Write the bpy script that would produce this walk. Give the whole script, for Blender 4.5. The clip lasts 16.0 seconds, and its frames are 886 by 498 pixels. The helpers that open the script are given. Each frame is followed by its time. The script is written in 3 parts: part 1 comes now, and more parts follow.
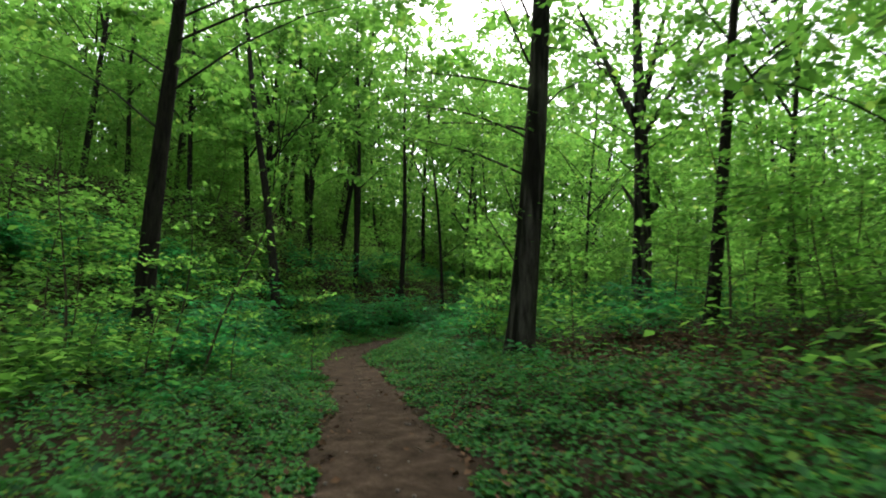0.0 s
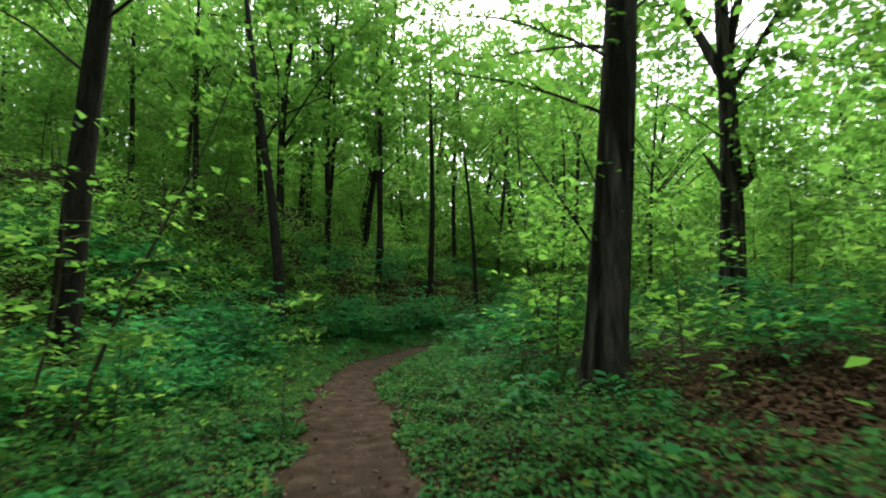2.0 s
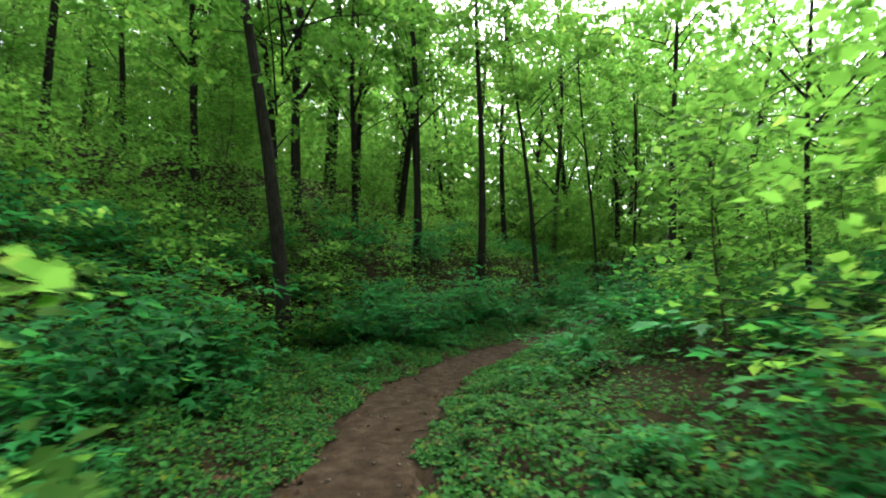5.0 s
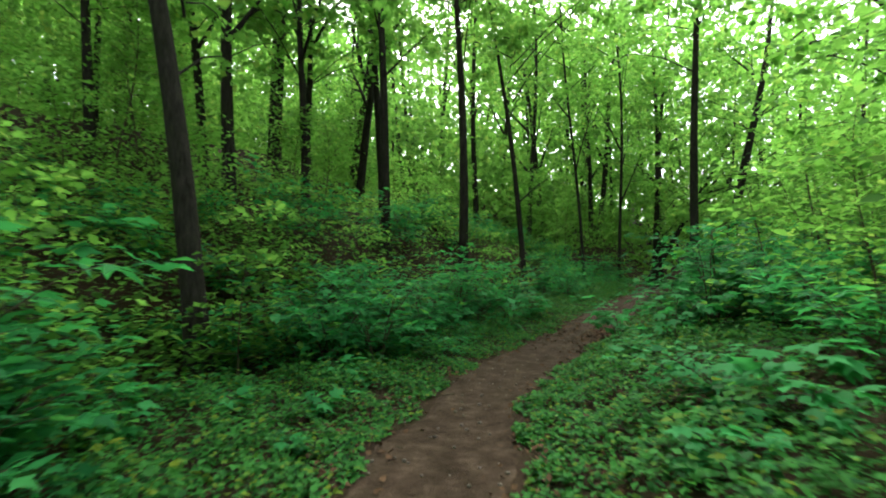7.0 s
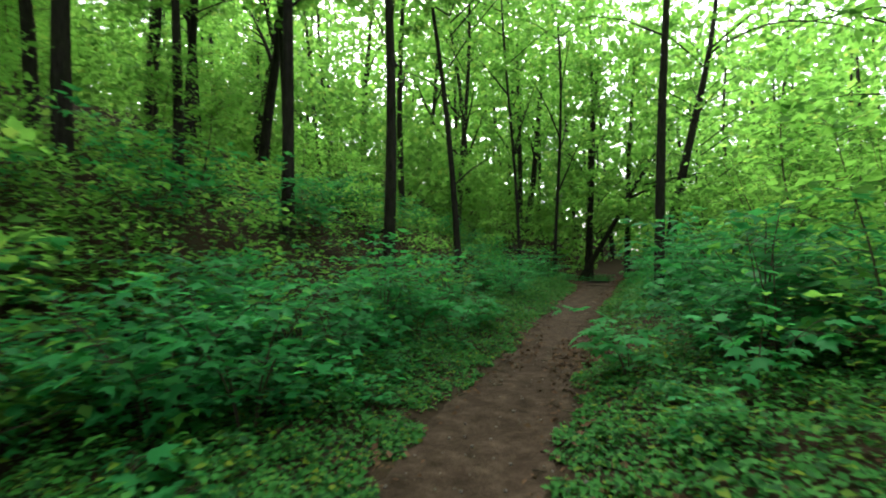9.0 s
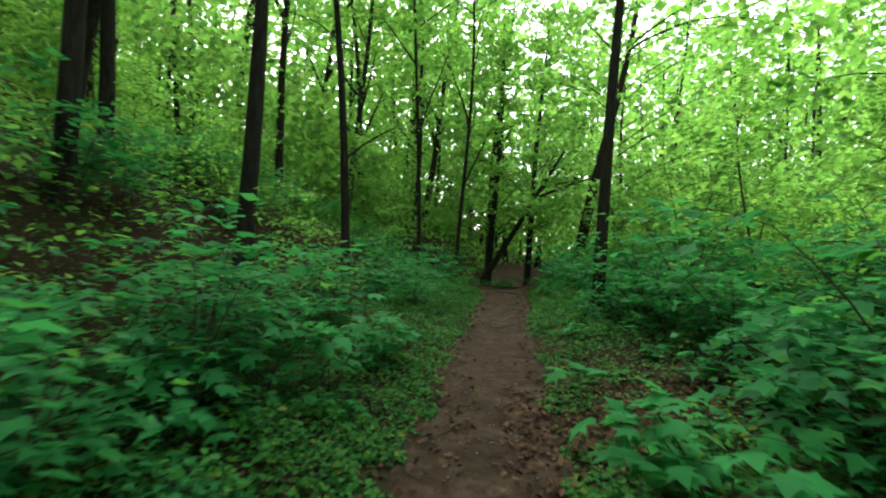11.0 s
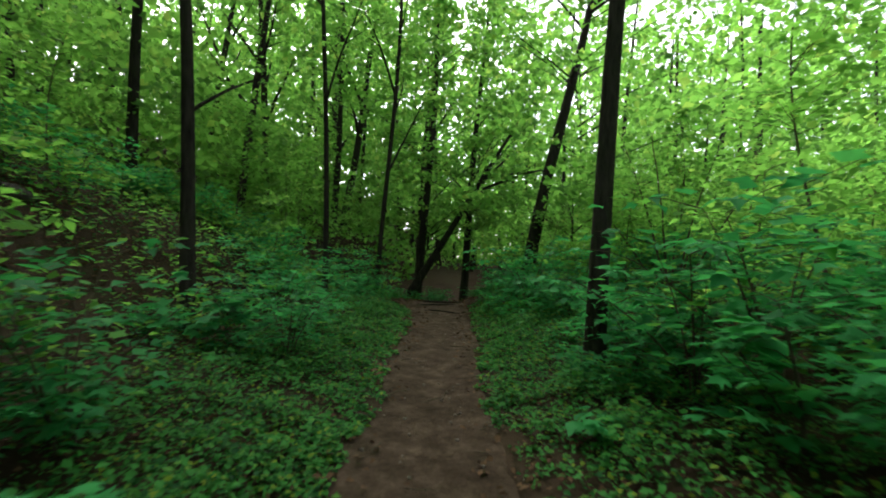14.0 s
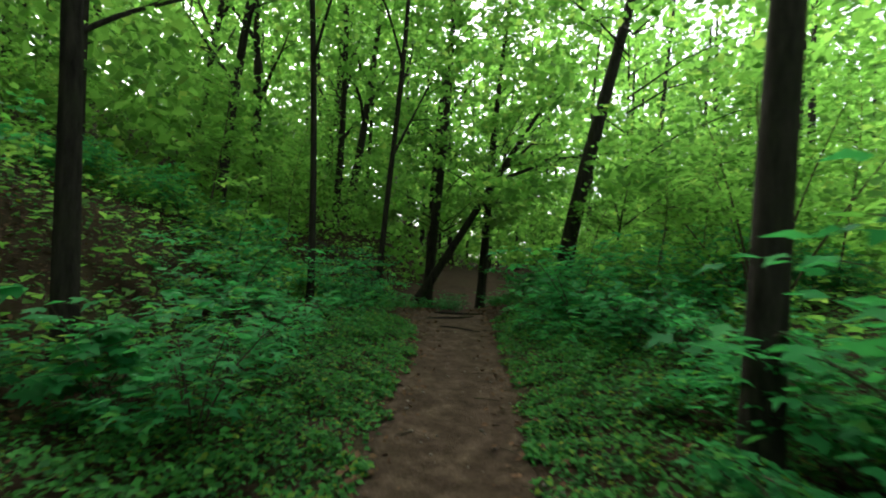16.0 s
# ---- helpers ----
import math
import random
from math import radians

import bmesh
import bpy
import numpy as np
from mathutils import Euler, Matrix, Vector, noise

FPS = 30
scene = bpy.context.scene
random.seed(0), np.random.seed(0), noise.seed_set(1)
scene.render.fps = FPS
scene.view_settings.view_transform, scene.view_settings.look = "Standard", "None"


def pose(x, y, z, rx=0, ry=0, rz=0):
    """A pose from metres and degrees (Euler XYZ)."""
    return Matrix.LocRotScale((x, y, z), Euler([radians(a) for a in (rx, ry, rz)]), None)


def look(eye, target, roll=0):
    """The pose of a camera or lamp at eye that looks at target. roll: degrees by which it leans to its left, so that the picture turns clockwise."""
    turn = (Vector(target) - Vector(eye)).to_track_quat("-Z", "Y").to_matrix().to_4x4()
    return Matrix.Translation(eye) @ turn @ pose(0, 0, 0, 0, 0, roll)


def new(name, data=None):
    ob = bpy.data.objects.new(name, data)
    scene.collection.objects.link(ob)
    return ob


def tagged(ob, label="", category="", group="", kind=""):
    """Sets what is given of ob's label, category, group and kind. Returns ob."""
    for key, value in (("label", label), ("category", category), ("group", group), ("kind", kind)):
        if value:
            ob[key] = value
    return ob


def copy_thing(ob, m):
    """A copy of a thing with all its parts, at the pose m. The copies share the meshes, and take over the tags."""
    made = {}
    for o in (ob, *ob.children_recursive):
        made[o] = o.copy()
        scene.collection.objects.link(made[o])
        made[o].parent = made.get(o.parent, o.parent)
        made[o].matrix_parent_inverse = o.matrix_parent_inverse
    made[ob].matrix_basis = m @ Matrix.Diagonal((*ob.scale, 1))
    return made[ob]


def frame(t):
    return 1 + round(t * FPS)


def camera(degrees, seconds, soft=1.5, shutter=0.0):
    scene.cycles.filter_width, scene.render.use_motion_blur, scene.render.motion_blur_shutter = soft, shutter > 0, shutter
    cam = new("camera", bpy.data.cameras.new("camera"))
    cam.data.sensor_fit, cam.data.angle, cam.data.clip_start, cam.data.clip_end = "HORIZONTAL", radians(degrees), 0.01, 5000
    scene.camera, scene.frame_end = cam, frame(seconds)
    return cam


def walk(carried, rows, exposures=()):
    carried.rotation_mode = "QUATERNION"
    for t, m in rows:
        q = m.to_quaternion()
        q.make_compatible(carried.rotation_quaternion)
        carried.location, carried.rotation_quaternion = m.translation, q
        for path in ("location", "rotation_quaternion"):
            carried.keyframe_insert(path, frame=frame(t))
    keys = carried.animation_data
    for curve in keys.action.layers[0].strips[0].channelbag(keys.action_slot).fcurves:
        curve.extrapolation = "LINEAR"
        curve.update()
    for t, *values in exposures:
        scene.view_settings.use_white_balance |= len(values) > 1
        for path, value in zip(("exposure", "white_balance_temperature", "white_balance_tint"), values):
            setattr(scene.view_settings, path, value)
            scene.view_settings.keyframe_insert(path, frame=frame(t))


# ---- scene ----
cam = camera(84.1, 16.0, 2.0, 0.6)
PATH = [
    (0.0, 1.933, 1.822, 1.234, 96.73, -0.87, 6.69),
    (0.5, 1.718, 2.542, 1.277, 96.56, -0.48, 7.48),
    (1.0, 1.662, 3.296, 1.267, 96.56, -0.41, 8.14),
    (1.5, 1.551, 3.969, 1.282, 96.80, -0.30, 9.32),
    (2.0, 1.476, 4.825, 1.349, 96.52, -0.25, 10.43),
    (2.5, 1.303, 5.614, 1.395, 96.33, -0.07, 12.01),
    (3.0, 1.164, 6.300, 1.487, 95.77, 0.13, 13.06),
    (3.5, 0.996, 6.938, 1.556, 95.23, 0.42, 14.66),
    (4.0, 0.703, 7.697, 1.527, 94.87, 0.39, 15.41),
    (4.2, 0.580, 7.984, 1.516, 94.74, 0.19, 15.64),
    (6.3, -1.046, 11.447, 1.236, 94.31, 1.15, 11.94),
    (6.5, -1.205, 11.739, 1.239, 94.14, 1.21, 11.43),
    (7.0, -1.517, 12.493, 1.301, 93.50, 1.24, 9.39),
    (7.5, -1.724, 13.199, 1.354, 92.93, 1.21, 7.71),
    (8.0, -1.854, 13.933, 1.429, 92.50, 1.19, 5.18),
    (8.5, -1.948, 14.613, 1.449, 92.32, 0.86, 2.87),
    (9.0, -2.039, 15.410, 1.426, 92.32, 0.70, -0.04),
    (9.2, -2.055, 15.746, 1.412, 92.30, 0.56, -1.14),
    (11.3, -1.906, 19.028, 1.527, 92.23, -1.87, -14.77),
    (11.5, -1.856, 19.224, 1.562, 92.37, -1.61, -15.63),
    (12.0, -1.650, 19.849, 1.626, 92.49, -1.60, -17.72),
    (12.5, -1.396, 20.491, 1.646, 92.60, -1.71, -19.32),
    (13.0, -1.140, 21.211, 1.690, 92.67, -1.76, -20.26),
    (13.5, -0.868, 21.874, 1.698, 92.65, -1.87, -21.19),
    (14.0, -0.616, 22.576, 1.741, 92.54, -1.96, -21.17),
    (14.5, -0.351, 23.212, 1.818, 92.24, -2.12, -21.53),
    (15.0, -0.122, 23.851, 1.840, 92.18, -2.16, -21.13),
    (15.5, 0.110, 24.455, 1.854, 92.10, -2.23, -20.86),
    (16.0, 0.280, 25.200, 1.893, 92.21, -2.58, -19.87),
]
walk(cam, [(t, pose(*p)) for t, *p in PATH], [(0.0, 1.45), (3.0, 1.85), (7.0, 2.4), (9.0, 2.45), (12.0, 2.3), (14.0, 2.05), (16.0, 2.2)])

# ---------------------------------------------------------------- light
world = bpy.data.worlds.new("world")
scene.world = world
world.use_nodes = True
wn = world.node_tree
wn.nodes.clear()
sky = wn.nodes.new("ShaderNodeTexSky")
sky.sky_type, sky.sun_disc = "NISHITA", False
sky.sun_elevation, sky.sun_rotation = radians(52), radians(-6)
sky.air_density, sky.dust_density, sky.ozone_density = 1.0, 4.0, 1.0
pale = wn.nodes.new("ShaderNodeHueSaturation")
pale.inputs["Saturation"].default_value = 0.35
back = wn.nodes.new("ShaderNodeBackground")
back.inputs["Strength"].default_value = 0.15
wout = wn.nodes.new("ShaderNodeOutputWorld")
wn.links.new(sky.outputs[0], pale.inputs["Color"])
wn.links.new(pale.outputs[0], back.inputs["Color"])
wn.links.new(back.outputs[0], wout.inputs["Surface"])

sun = new("sun", bpy.data.lights.new("sun", "SUN"))
sun.data.energy, sun.data.angle, sun.data.color = 1.5, radians(40), (1.0, 0.96, 0.90)
sun.matrix_world = look((-3.8, 36.7, 47), (0, 0, 0))


# ---------------------------------------------------------------- materials
def material(name):
    m = bpy.data.materials.new(name)
    m.use_nodes = True
    nt = m.node_tree
    return m, nt, nt.nodes["Principled BSDF"], nt.nodes["Material Output"]


def node(nt, kind, **sockets):
    n = nt.nodes.new(kind)
    for k, v in sockets.items():
        n.inputs[k.replace("_", " ")].default_value = v
    return n


def noise_tex(nt, scale, detail=4.0, stretch=(1, 1, 1), rough=0.6):
    co = nt.nodes.new("ShaderNodeTexCoord")
    mp = nt.nodes.new("ShaderNodeMapping")
    mp.inputs["Scale"].default_value = stretch
    nz = node(nt, "ShaderNodeTexNoise", Scale=scale, Detail=detail, Roughness=rough)
    nt.links.new(co.outputs["Object"], mp.inputs["Vector"])
    nt.links.new(mp.outputs[0], nz.inputs["Vector"])
    return nz.outputs["Fac"]


def ramp(nt, fac, stops):
    r = nt.nodes.new("ShaderNodeValToRGB")
    while len(r.color_ramp.elements) < len(stops):
        r.color_ramp.elements.new(0.5)
    for e, (p, c) in zip(r.color_ramp.elements, stops):
        e.position, e.color = p, (*c, 1)
    nt.links.new(fac, r.inputs["Fac"])
    return r.outputs["Color"]


def mix(nt, fac, a, b, how="MIX"):
    m = nt.nodes.new("ShaderNodeMix")
    m.data_type, m.blend_type = "RGBA", how
    for sock, v in ((m.inputs[0], fac), (m.inputs[6], a), (m.inputs[7], b)):
        if hasattr(v, "links"):
            nt.links.new(v, sock)
        else:
            sock.default_value = v if not isinstance(v, tuple) else (*v, 1)
    return m.outputs[2]


def bump(nt, bsdf, height, strength, distance):
    b = node(nt, "ShaderNodeBump", Strength=strength, Distance=distance)
    nt.links.new(height, b.inputs["Height"])
    nt.links.new(b.outputs[0], bsdf.inputs["Normal"])


def leaf_material(name, dark, light, yellow, share=0.45, rough=0.45, glow=2.2, sheen=0.12):
    """A leaf: glossy skin over a blade that lets light through."""
    m, nt, p, out = material(name)
    geo = nt.nodes.new("ShaderNodeNewGeometry")
    info = nt.nodes.new("ShaderNodeObjectInfo")
    tone = ramp(nt, geo.outputs["Random Per Island"], [(0, dark), (0.55, light), (0.84, light), (1, yellow)])
    big = noise_tex(nt, 0.7, 2)
    tone = mix(nt, big, tone, mix(nt, 0.5, tone, dark), "MIX")
    hs = node(nt, "ShaderNodeHueSaturation")
    vary = node(nt, "ShaderNodeMapRange")
    vary.inputs["To Min"].default_value, vary.inputs["To Max"].default_value = 0.8, 1.2
    nt.links.new(info.outputs["Random"], vary.inputs["Value"])
    nt.links.new(vary.outputs[0], hs.inputs["Value"])
    nt.links.new(tone, hs.inputs["Color"])
    p.inputs["Roughness"].default_value = rough
    p.inputs["Specular IOR Level"].default_value = sheen
    nt.links.new(hs.outputs[0], p.inputs["Base Color"])
    tr = nt.nodes.new("ShaderNodeBsdfTranslucent")
    warm = mix(nt, 1.0, hs.outputs[0], (1.17 * glow, 1.0 * glow, 0.84 * glow), "MULTIPLY")
    nt.links.new(warm, tr.inputs["Color"])
    sh = node(nt, "ShaderNodeMixShader", Fac=share)
    nt.links.new(p.outputs[0], sh.inputs[1])
    nt.links.new(tr.outputs[0], sh.inputs[2])
    nt.links.new(sh.outputs[0], out.inputs["Surface"])
    return m


def bark_material(name, dark, pale_tone, moss, scale=9.0, depth=0.03, torn=0.0):
    m, nt, p, out = material(name)
    ridges = noise_tex(nt, scale, 6, (1.6, 1.6, 0.28), 0.7)
    blotch = noise_tex(nt, 2.2, 4, (1, 1, 0.6))
    col = ramp(nt, ridges, [(0.32, dark), (0.68, pale_tone)])
    col = mix(nt, ramp(nt, blotch, [(0.52, (0, 0, 0)), (0.7, (0.7, 0.7, 0.7))]), col, moss)
    if torn:
        strip = noise_tex(nt, 2.6, 3, (1.5, 1.5, 0.16), 0.5)
        col = mix(nt, ramp(nt, strip, [(0.42, (torn, torn, torn)), (0.52, (0, 0, 0))]), col, dark)
    nt.links.new(col, p.inputs["Base Color"])
    p.inputs["Roughness"].default_value = 0.92
    p.inputs["Specular IOR Level"].default_value = 0.08
    bump(nt, p, ridges, 0.9, depth)
    return m


def soil_material(name, stops, scale, grit, depth):
    m, nt, p, out = material(name)
    broad = noise_tex(nt, scale, 6)
    fine = noise_tex(nt, grit, 5, rough=0.7)
    col = ramp(nt, broad, stops)
    col = mix(nt, 0.55, col, ramp(nt, fine, [(0.3, (0.25, 0.25, 0.25)), (0.7, (1, 1, 1))]), "MULTIPLY")
    nt.links.new(col, p.inputs["Base Color"])
    p.inputs["Roughness"].default_value = 0.95
    p.inputs["Specular IOR Level"].default_value = 0.06
    bump(nt, p, fine, 0.8, depth)
    return m


CROWN_LEAF = leaf_material("crown_leaf", (0.040, 0.122, 0.020), (0.078, 0.208, 0.038), (0.14, 0.25, 0.05), 0.6, 0.65, 2.4, 0.06)
SHRUB_LEAF = leaf_material("shrub_leaf", (0.011, 0.100, 0.028), (0.032, 0.220, 0.058), (0.09, 0.28, 0.035), 0.4, 0.6, 2.0, 0.07)
COVER_LEAF = leaf_material("cover_leaf", (0.009, 0.056, 0.014), (0.050, 0.215, 0.038), (0.17, 0.24, 0.02), 0.3, 0.6, 1.8, 0.05)
DEAD_LEAF = soil_material("dead_leaf", [(0.3, (0.055, 0.030, 0.016)), (0.7, (0.150, 0.090, 0.050))], 3.0, 40, 0.004)
BARK = bark_material("bark", (0.007, 0.006, 0.005), (0.034, 0.029, 0.022), (0.018, 0.022, 0.009))
OLD_BARK = bark_material("old_bark", (0.008, 0.007, 0.005), (0.105, 0.093, 0.077), (0.018, 0.019, 0.010), 6.0, 0.08, 0.85)
PALE_BARK = bark_material("pale_bark", (0.10, 0.09, 0.08), (0.26, 0.24, 0.21), (0.12, 0.12, 0.08), 8.0, 0.02)
SMOOTH_BARK = bark_material("smooth_bark", (0.012, 0.010, 0.008), (0.044, 0.038, 0.031), (0.020, 0.021, 0.012), 14.0, 0.012)
TWIG = bark_material("twig", (0.030, 0.024, 0.016), (0.085, 0.07, 0.045), (0.05, 0.06, 0.03), 30.0, 0.004)
GROUND = soil_material("forest_floor", [(0.28, (0.018, 0.012, 0.007)), (0.5, (0.044, 0.029, 0.017)), (0.72, (0.026, 0.032, 0.011))], 0.9, 22, 0.04)
DIRT = soil_material("trodden_dirt", [(0.28, (0.027, 0.018, 0.011)), (0.5, (0.060, 0.041, 0.027)), (0.72, (0.116, 0.082, 0.056))], 4.5, 30, 0.05)
STONE = soil_material("stone", [(0.3, (0.10, 0.085, 0.07)), (0.7, (0.24, 0.21, 0.18))], 8.0, 60, 0.004)

# ---------------------------------------------------------------- the lie of the land
TRAIL_Y = [-60, -6, 1.8, 3.8, 5.5, 6.9, 8.3, 9.2, 10, 11.3, 12.4, 13.5, 15, 16.3, 17.9, 19, 20.5, 21.8, 24.4, 27.9, 33.1, 36.2, 40, 46, 80]
TRAIL_X = [7, 2.8, 1.95, 1.6, 1.15, 0.68, 0.2, -0.15, -0.5, -1.05, -1.5, -1.8, -2.1, -2.2, -2.1, -1.87, -1.4, -0.93, 0.06, 1.35, 3.5, 4.5, 6.2, 9.5, 28]
RISE_Y = [-60, 0, 2, 7, 11, 16.5, 19.4, 22, 25, 28, 33, 36, 37, 40, 46, 52, 80]
RISE_Z = [0.3, 0.0, 0.02, 0.1, 0.04, 0.0, 0.02, 0.06, 0.24, 0.42, 0.64, 0.82, 0.86, 0.42, 0.5, 1.5, 3.0]


def smooth_interp(v, xs, ys):
    """Linear interpolation, softened over a metre and a half."""
    return sum(np.interp(v + d, xs, ys) for d in (-1.1, -0.55, 0.0, 0.55, 1.1)) / 5


def trail_x(y):
    return smooth_interp(np.asarray(y, float), TRAIL_Y, TRAIL_X)


def half_width(y):
    """Half the trail's trodden width."""
    return 0.54 + 0.05 * np.sin(y * 1.3) + 0.04 * np.sin(y * 3.1 + 1) + np.interp(y, [0, 4, 7, 17, 20, 23, 26, 30, 34, 37, 38.8], [0.12, 0.10, 0, 0, 0.12, 0.12, 0.12, 0.16, 0.3, 0.34, -0.40])


def beside(x, y):
    """Metres to the left of the trail's middle line."""
    x, y = np.asarray(x, float), np.asarray(y, float)
    slope = (trail_x(y + 0.3) - trail_x(y - 0.3)) / 0.6
    return (trail_x(y) - x) / np.sqrt(1 + slope * slope)


def wave(x, y, s, k=0.0):
    return np.sin(x / s + k) * np.cos(y / s * 1.13 - k * 1.7) + 0.5 * np.sin(x / s * 2.3 + y / s * 1.9 + k)


def height(x, y):
    """Level of the forest floor: trail, bank and hillside to the left, low rise to the right."""
    x, y = np.asarray(x, float), np.asarray(y, float)
    u = beside(x, y)
    z = smooth_interp(y, RISE_Y, RISE_Z)
    shift = np.interp(y, [8, 14, 21], [2.0, 1.2, 0.0])
    bank = np.interp(u - shift, [-2, 2.5, 3.8, 6, 10.5, 16.5, 25, 60, 400], [0, 0.05, 0.16, 1.9, 3.6, 6.6, 9, 13, 18])
    right = np.interp(-u, [0, 0.7, 1.9, 2.8, 6.5, 8, 14, 400], [0, 0.06, 0.28, 0.38, 0.8, 0.95, 1.1, 1.1])
    far = np.clip(np.abs(u) - 0.9, 0, 2) / 2
    flat = np.clip((np.abs(u) - half_width(y) + 0.3) / 0.5, 0, 1)
    z = z + flat * np.where(u > 0, bank, right) + far * (0.05 * wave(x, y, 0.8) + 0.10 * wave(x, y, 2.7, 1.3))
    return z - 0.03 * np.clip(1.15 - np.abs(u), 0, 0.5) / 0.5


def h(x, y):
    return float(height(np.array([x]), np.array([y]))[0])


# ---------------------------------------------------------------- mesh tools
def fast_mesh(name, co, faces, mat, smooth=False):
    """One mesh from arrays of points (n, 3) and of triangles or quads (m, k)."""
    me = bpy.data.meshes.new(name)
    faces = np.asarray(faces, np.int32)
    m, k = faces.shape
    me.vertices.add(len(co))
    me.vertices.foreach_set("co", np.ascontiguousarray(co, np.float32).ravel())
    me.loops.add(m * k)
    me.loops.foreach_set("vertex_index", faces.ravel())
    me.polygons.add(m)
    me.polygons.foreach_set("loop_start", np.arange(0, m * k, k, dtype=np.int32))
    if smooth:
        me.polygons.foreach_set("use_smooth", np.ones(m, bool))
    me.update(calc_edges=True)
    me.materials.append(mat)
    return me


def child(name, mesh, parent, label=""):
    ob = new(name, mesh)
    ob.parent = parent
    if label:
        tagged(ob, label)
    return ob


KITE = (np.array([(0, 0, 0), (-0.36, 0.45, 0.09), (0, 1, -0.05), (0.36, 0.45, 0.09)]), np.array([(0, 2, 1), (0, 3, 2)]))
TRILOBE = (np.array([(0, 0, 0), (-0.50, 0.40, 0.02), (-0.20, 0.50, 0.07), (0, 1.0, -0.08), (0.20, 0.50, 0.07), (0.50, 0.40, 0.02)]),
           np.array([(0, 2, 1), (0, 3, 2), (0, 4, 3), (0, 5, 4)]))
MAPLE = (np.array([(0, 0, 0), (-0.22, 0.02, -0.03), (-0.46, 0.20, -0.05), (-0.24, 0.36, 0.03), (-0.52, 0.66, -0.06), (-0.20, 0.60, 0.03), (0, 1.0, -0.08),
                   (0.20, 0.60, 0.03), (0.52, 0.66, -0.06), (0.24, 0.36, 0.03), (0.46, 0.20, -0.05), (0.22, 0.02, -0.03)]),
         np.array([(0, 2, 1), (0, 3, 2), (0, 5, 3), (3, 5, 4), (0, 6, 5), (0, 7, 6), (0, 9, 7), (9, 8, 7), (0, 10, 9), (0, 11, 10)]))


def leaves(rng, at, size, shape=KITE, tilt=0.35, heading=None, droop=0.15):
    """Points and triangles of one leaf at each place."""
    n = len(at)
    a = rng.uniform(0, 2 * np.pi, n) if heading is None else heading
    up = np.stack([rng.normal(0, tilt, n), rng.normal(0, tilt, n), np.ones(n)], 1)
    up /= np.linalg.norm(up, axis=1)[:, None]
    tip = np.stack([np.cos(a), np.sin(a), rng.normal(-droop, 0.2, n)], 1)
    tip -= up * (tip * up).sum(1)[:, None]
    tip /= np.linalg.norm(tip, axis=1)[:, None]
    side = np.cross(tip, up)
    pts, tri = shape
    s = np.broadcast_to(np.asarray(size, float), (n,))[:, None, None]
    co = at[:, None, :] + s * (pts[None, :, 0, None] * side[:, None] + pts[None, :, 1, None] * tip[:, None] + pts[None, :, 2, None] * up[:, None])
    faces = tri[None] + (np.arange(n) * len(pts))[:, None, None]
    return co.reshape(-1, 3), faces.reshape(-1, 3)


def tube(line, radii, sides, rng=None, rough=0.0, flare=0.0):
    """Points and quads of a round limb along a line; rough makes its section uneven."""
    line, radii = np.asarray(line, float), np.asarray(radii, float)
    n = len(line)
    way = np.gradient(line, axis=0)
    way /= np.linalg.norm(way, axis=1)[:, None]
    ref = np.where(np.abs(way[:, 2:3]) > 0.9, np.array([[1.0, 0, 0]]), np.array([[0, 0, 1.0]]))
    a = np.cross(way, ref)
    a /= np.linalg.norm(a, axis=1)[:, None]
    b = np.cross(way, a)
    t = np.arange(sides) / sides * 2 * np.pi
    r = np.repeat(radii[:, None], sides, 1)
    if rough:
        k = rng.uniform(0, 6.28, 4)
        g = np.linspace(0, n / 4, n)[:, None]
        r = r * (1 + rough * (np.sin(3 * t + k[0] + 0.5 * np.sin(g)) + 0.6 * np.sin(5 * t + k[1] + 0.7 * g) + 0.6 * rng.normal(0, 0.5, (n, sides))))
    if flare:
        lift = line[:, 2:3] - line[0, 2]
        r = r * (1 + flare * np.exp(-np.abs(lift) / 0.28) * (1 + 0.35 * np.sin(5 * t + 1.0)))
    co = line[:, None] + r[:, :, None] * (np.cos(t)[None, :, None] * a[:, None] + np.sin(t)[None, :, None] * b[:, None])
    i = np.arange((n - 1) * sides).reshape(n - 1, sides)
    j = np.roll(i, -1, 1)
    return co.reshape(-1, 3), np.stack([i, j, j + sides, i + sides], 2).reshape(-1, 4)


def joined(parts):
    co, faces, base = [], [], 0
    for c, f in parts:
        co.append(c)
        faces.append(f + base)
        base += len(c)
    return np.concatenate(co), np.concatenate(faces)


def bough(rng, start, azimuth, rise, length, radius, droop=0.25, steps=9):
    """A limb that leaves its trunk and bends over."""
    p, e, a, out = np.array(start, float), rise, azimuth, []
    for k in range(steps):
        out.append(p.copy())
        p = p + length / steps * np.array([math.cos(a) * math.cos(e), math.sin(a) * math.cos(e), math.sin(e)])
        e -= droop / steps * 2 * rng.uniform(0.3, 1.4)
        a += rng.normal(0, 0.10)
    return np.array(out), np.linspace(radius, radius * 0.22, steps)


# ---------------------------------------------------------------- ground and trail
def axis(fine_from, fine_to, step, reach):
    a = list(np.arange(fine_from, fine_to, step))
    s, lo, hi = step, a[0], a[-1]
    while hi < reach:
        s *= 1.22
        hi += s
        lo -= s
        a = [lo] + a + [hi]
    return np.array(a)


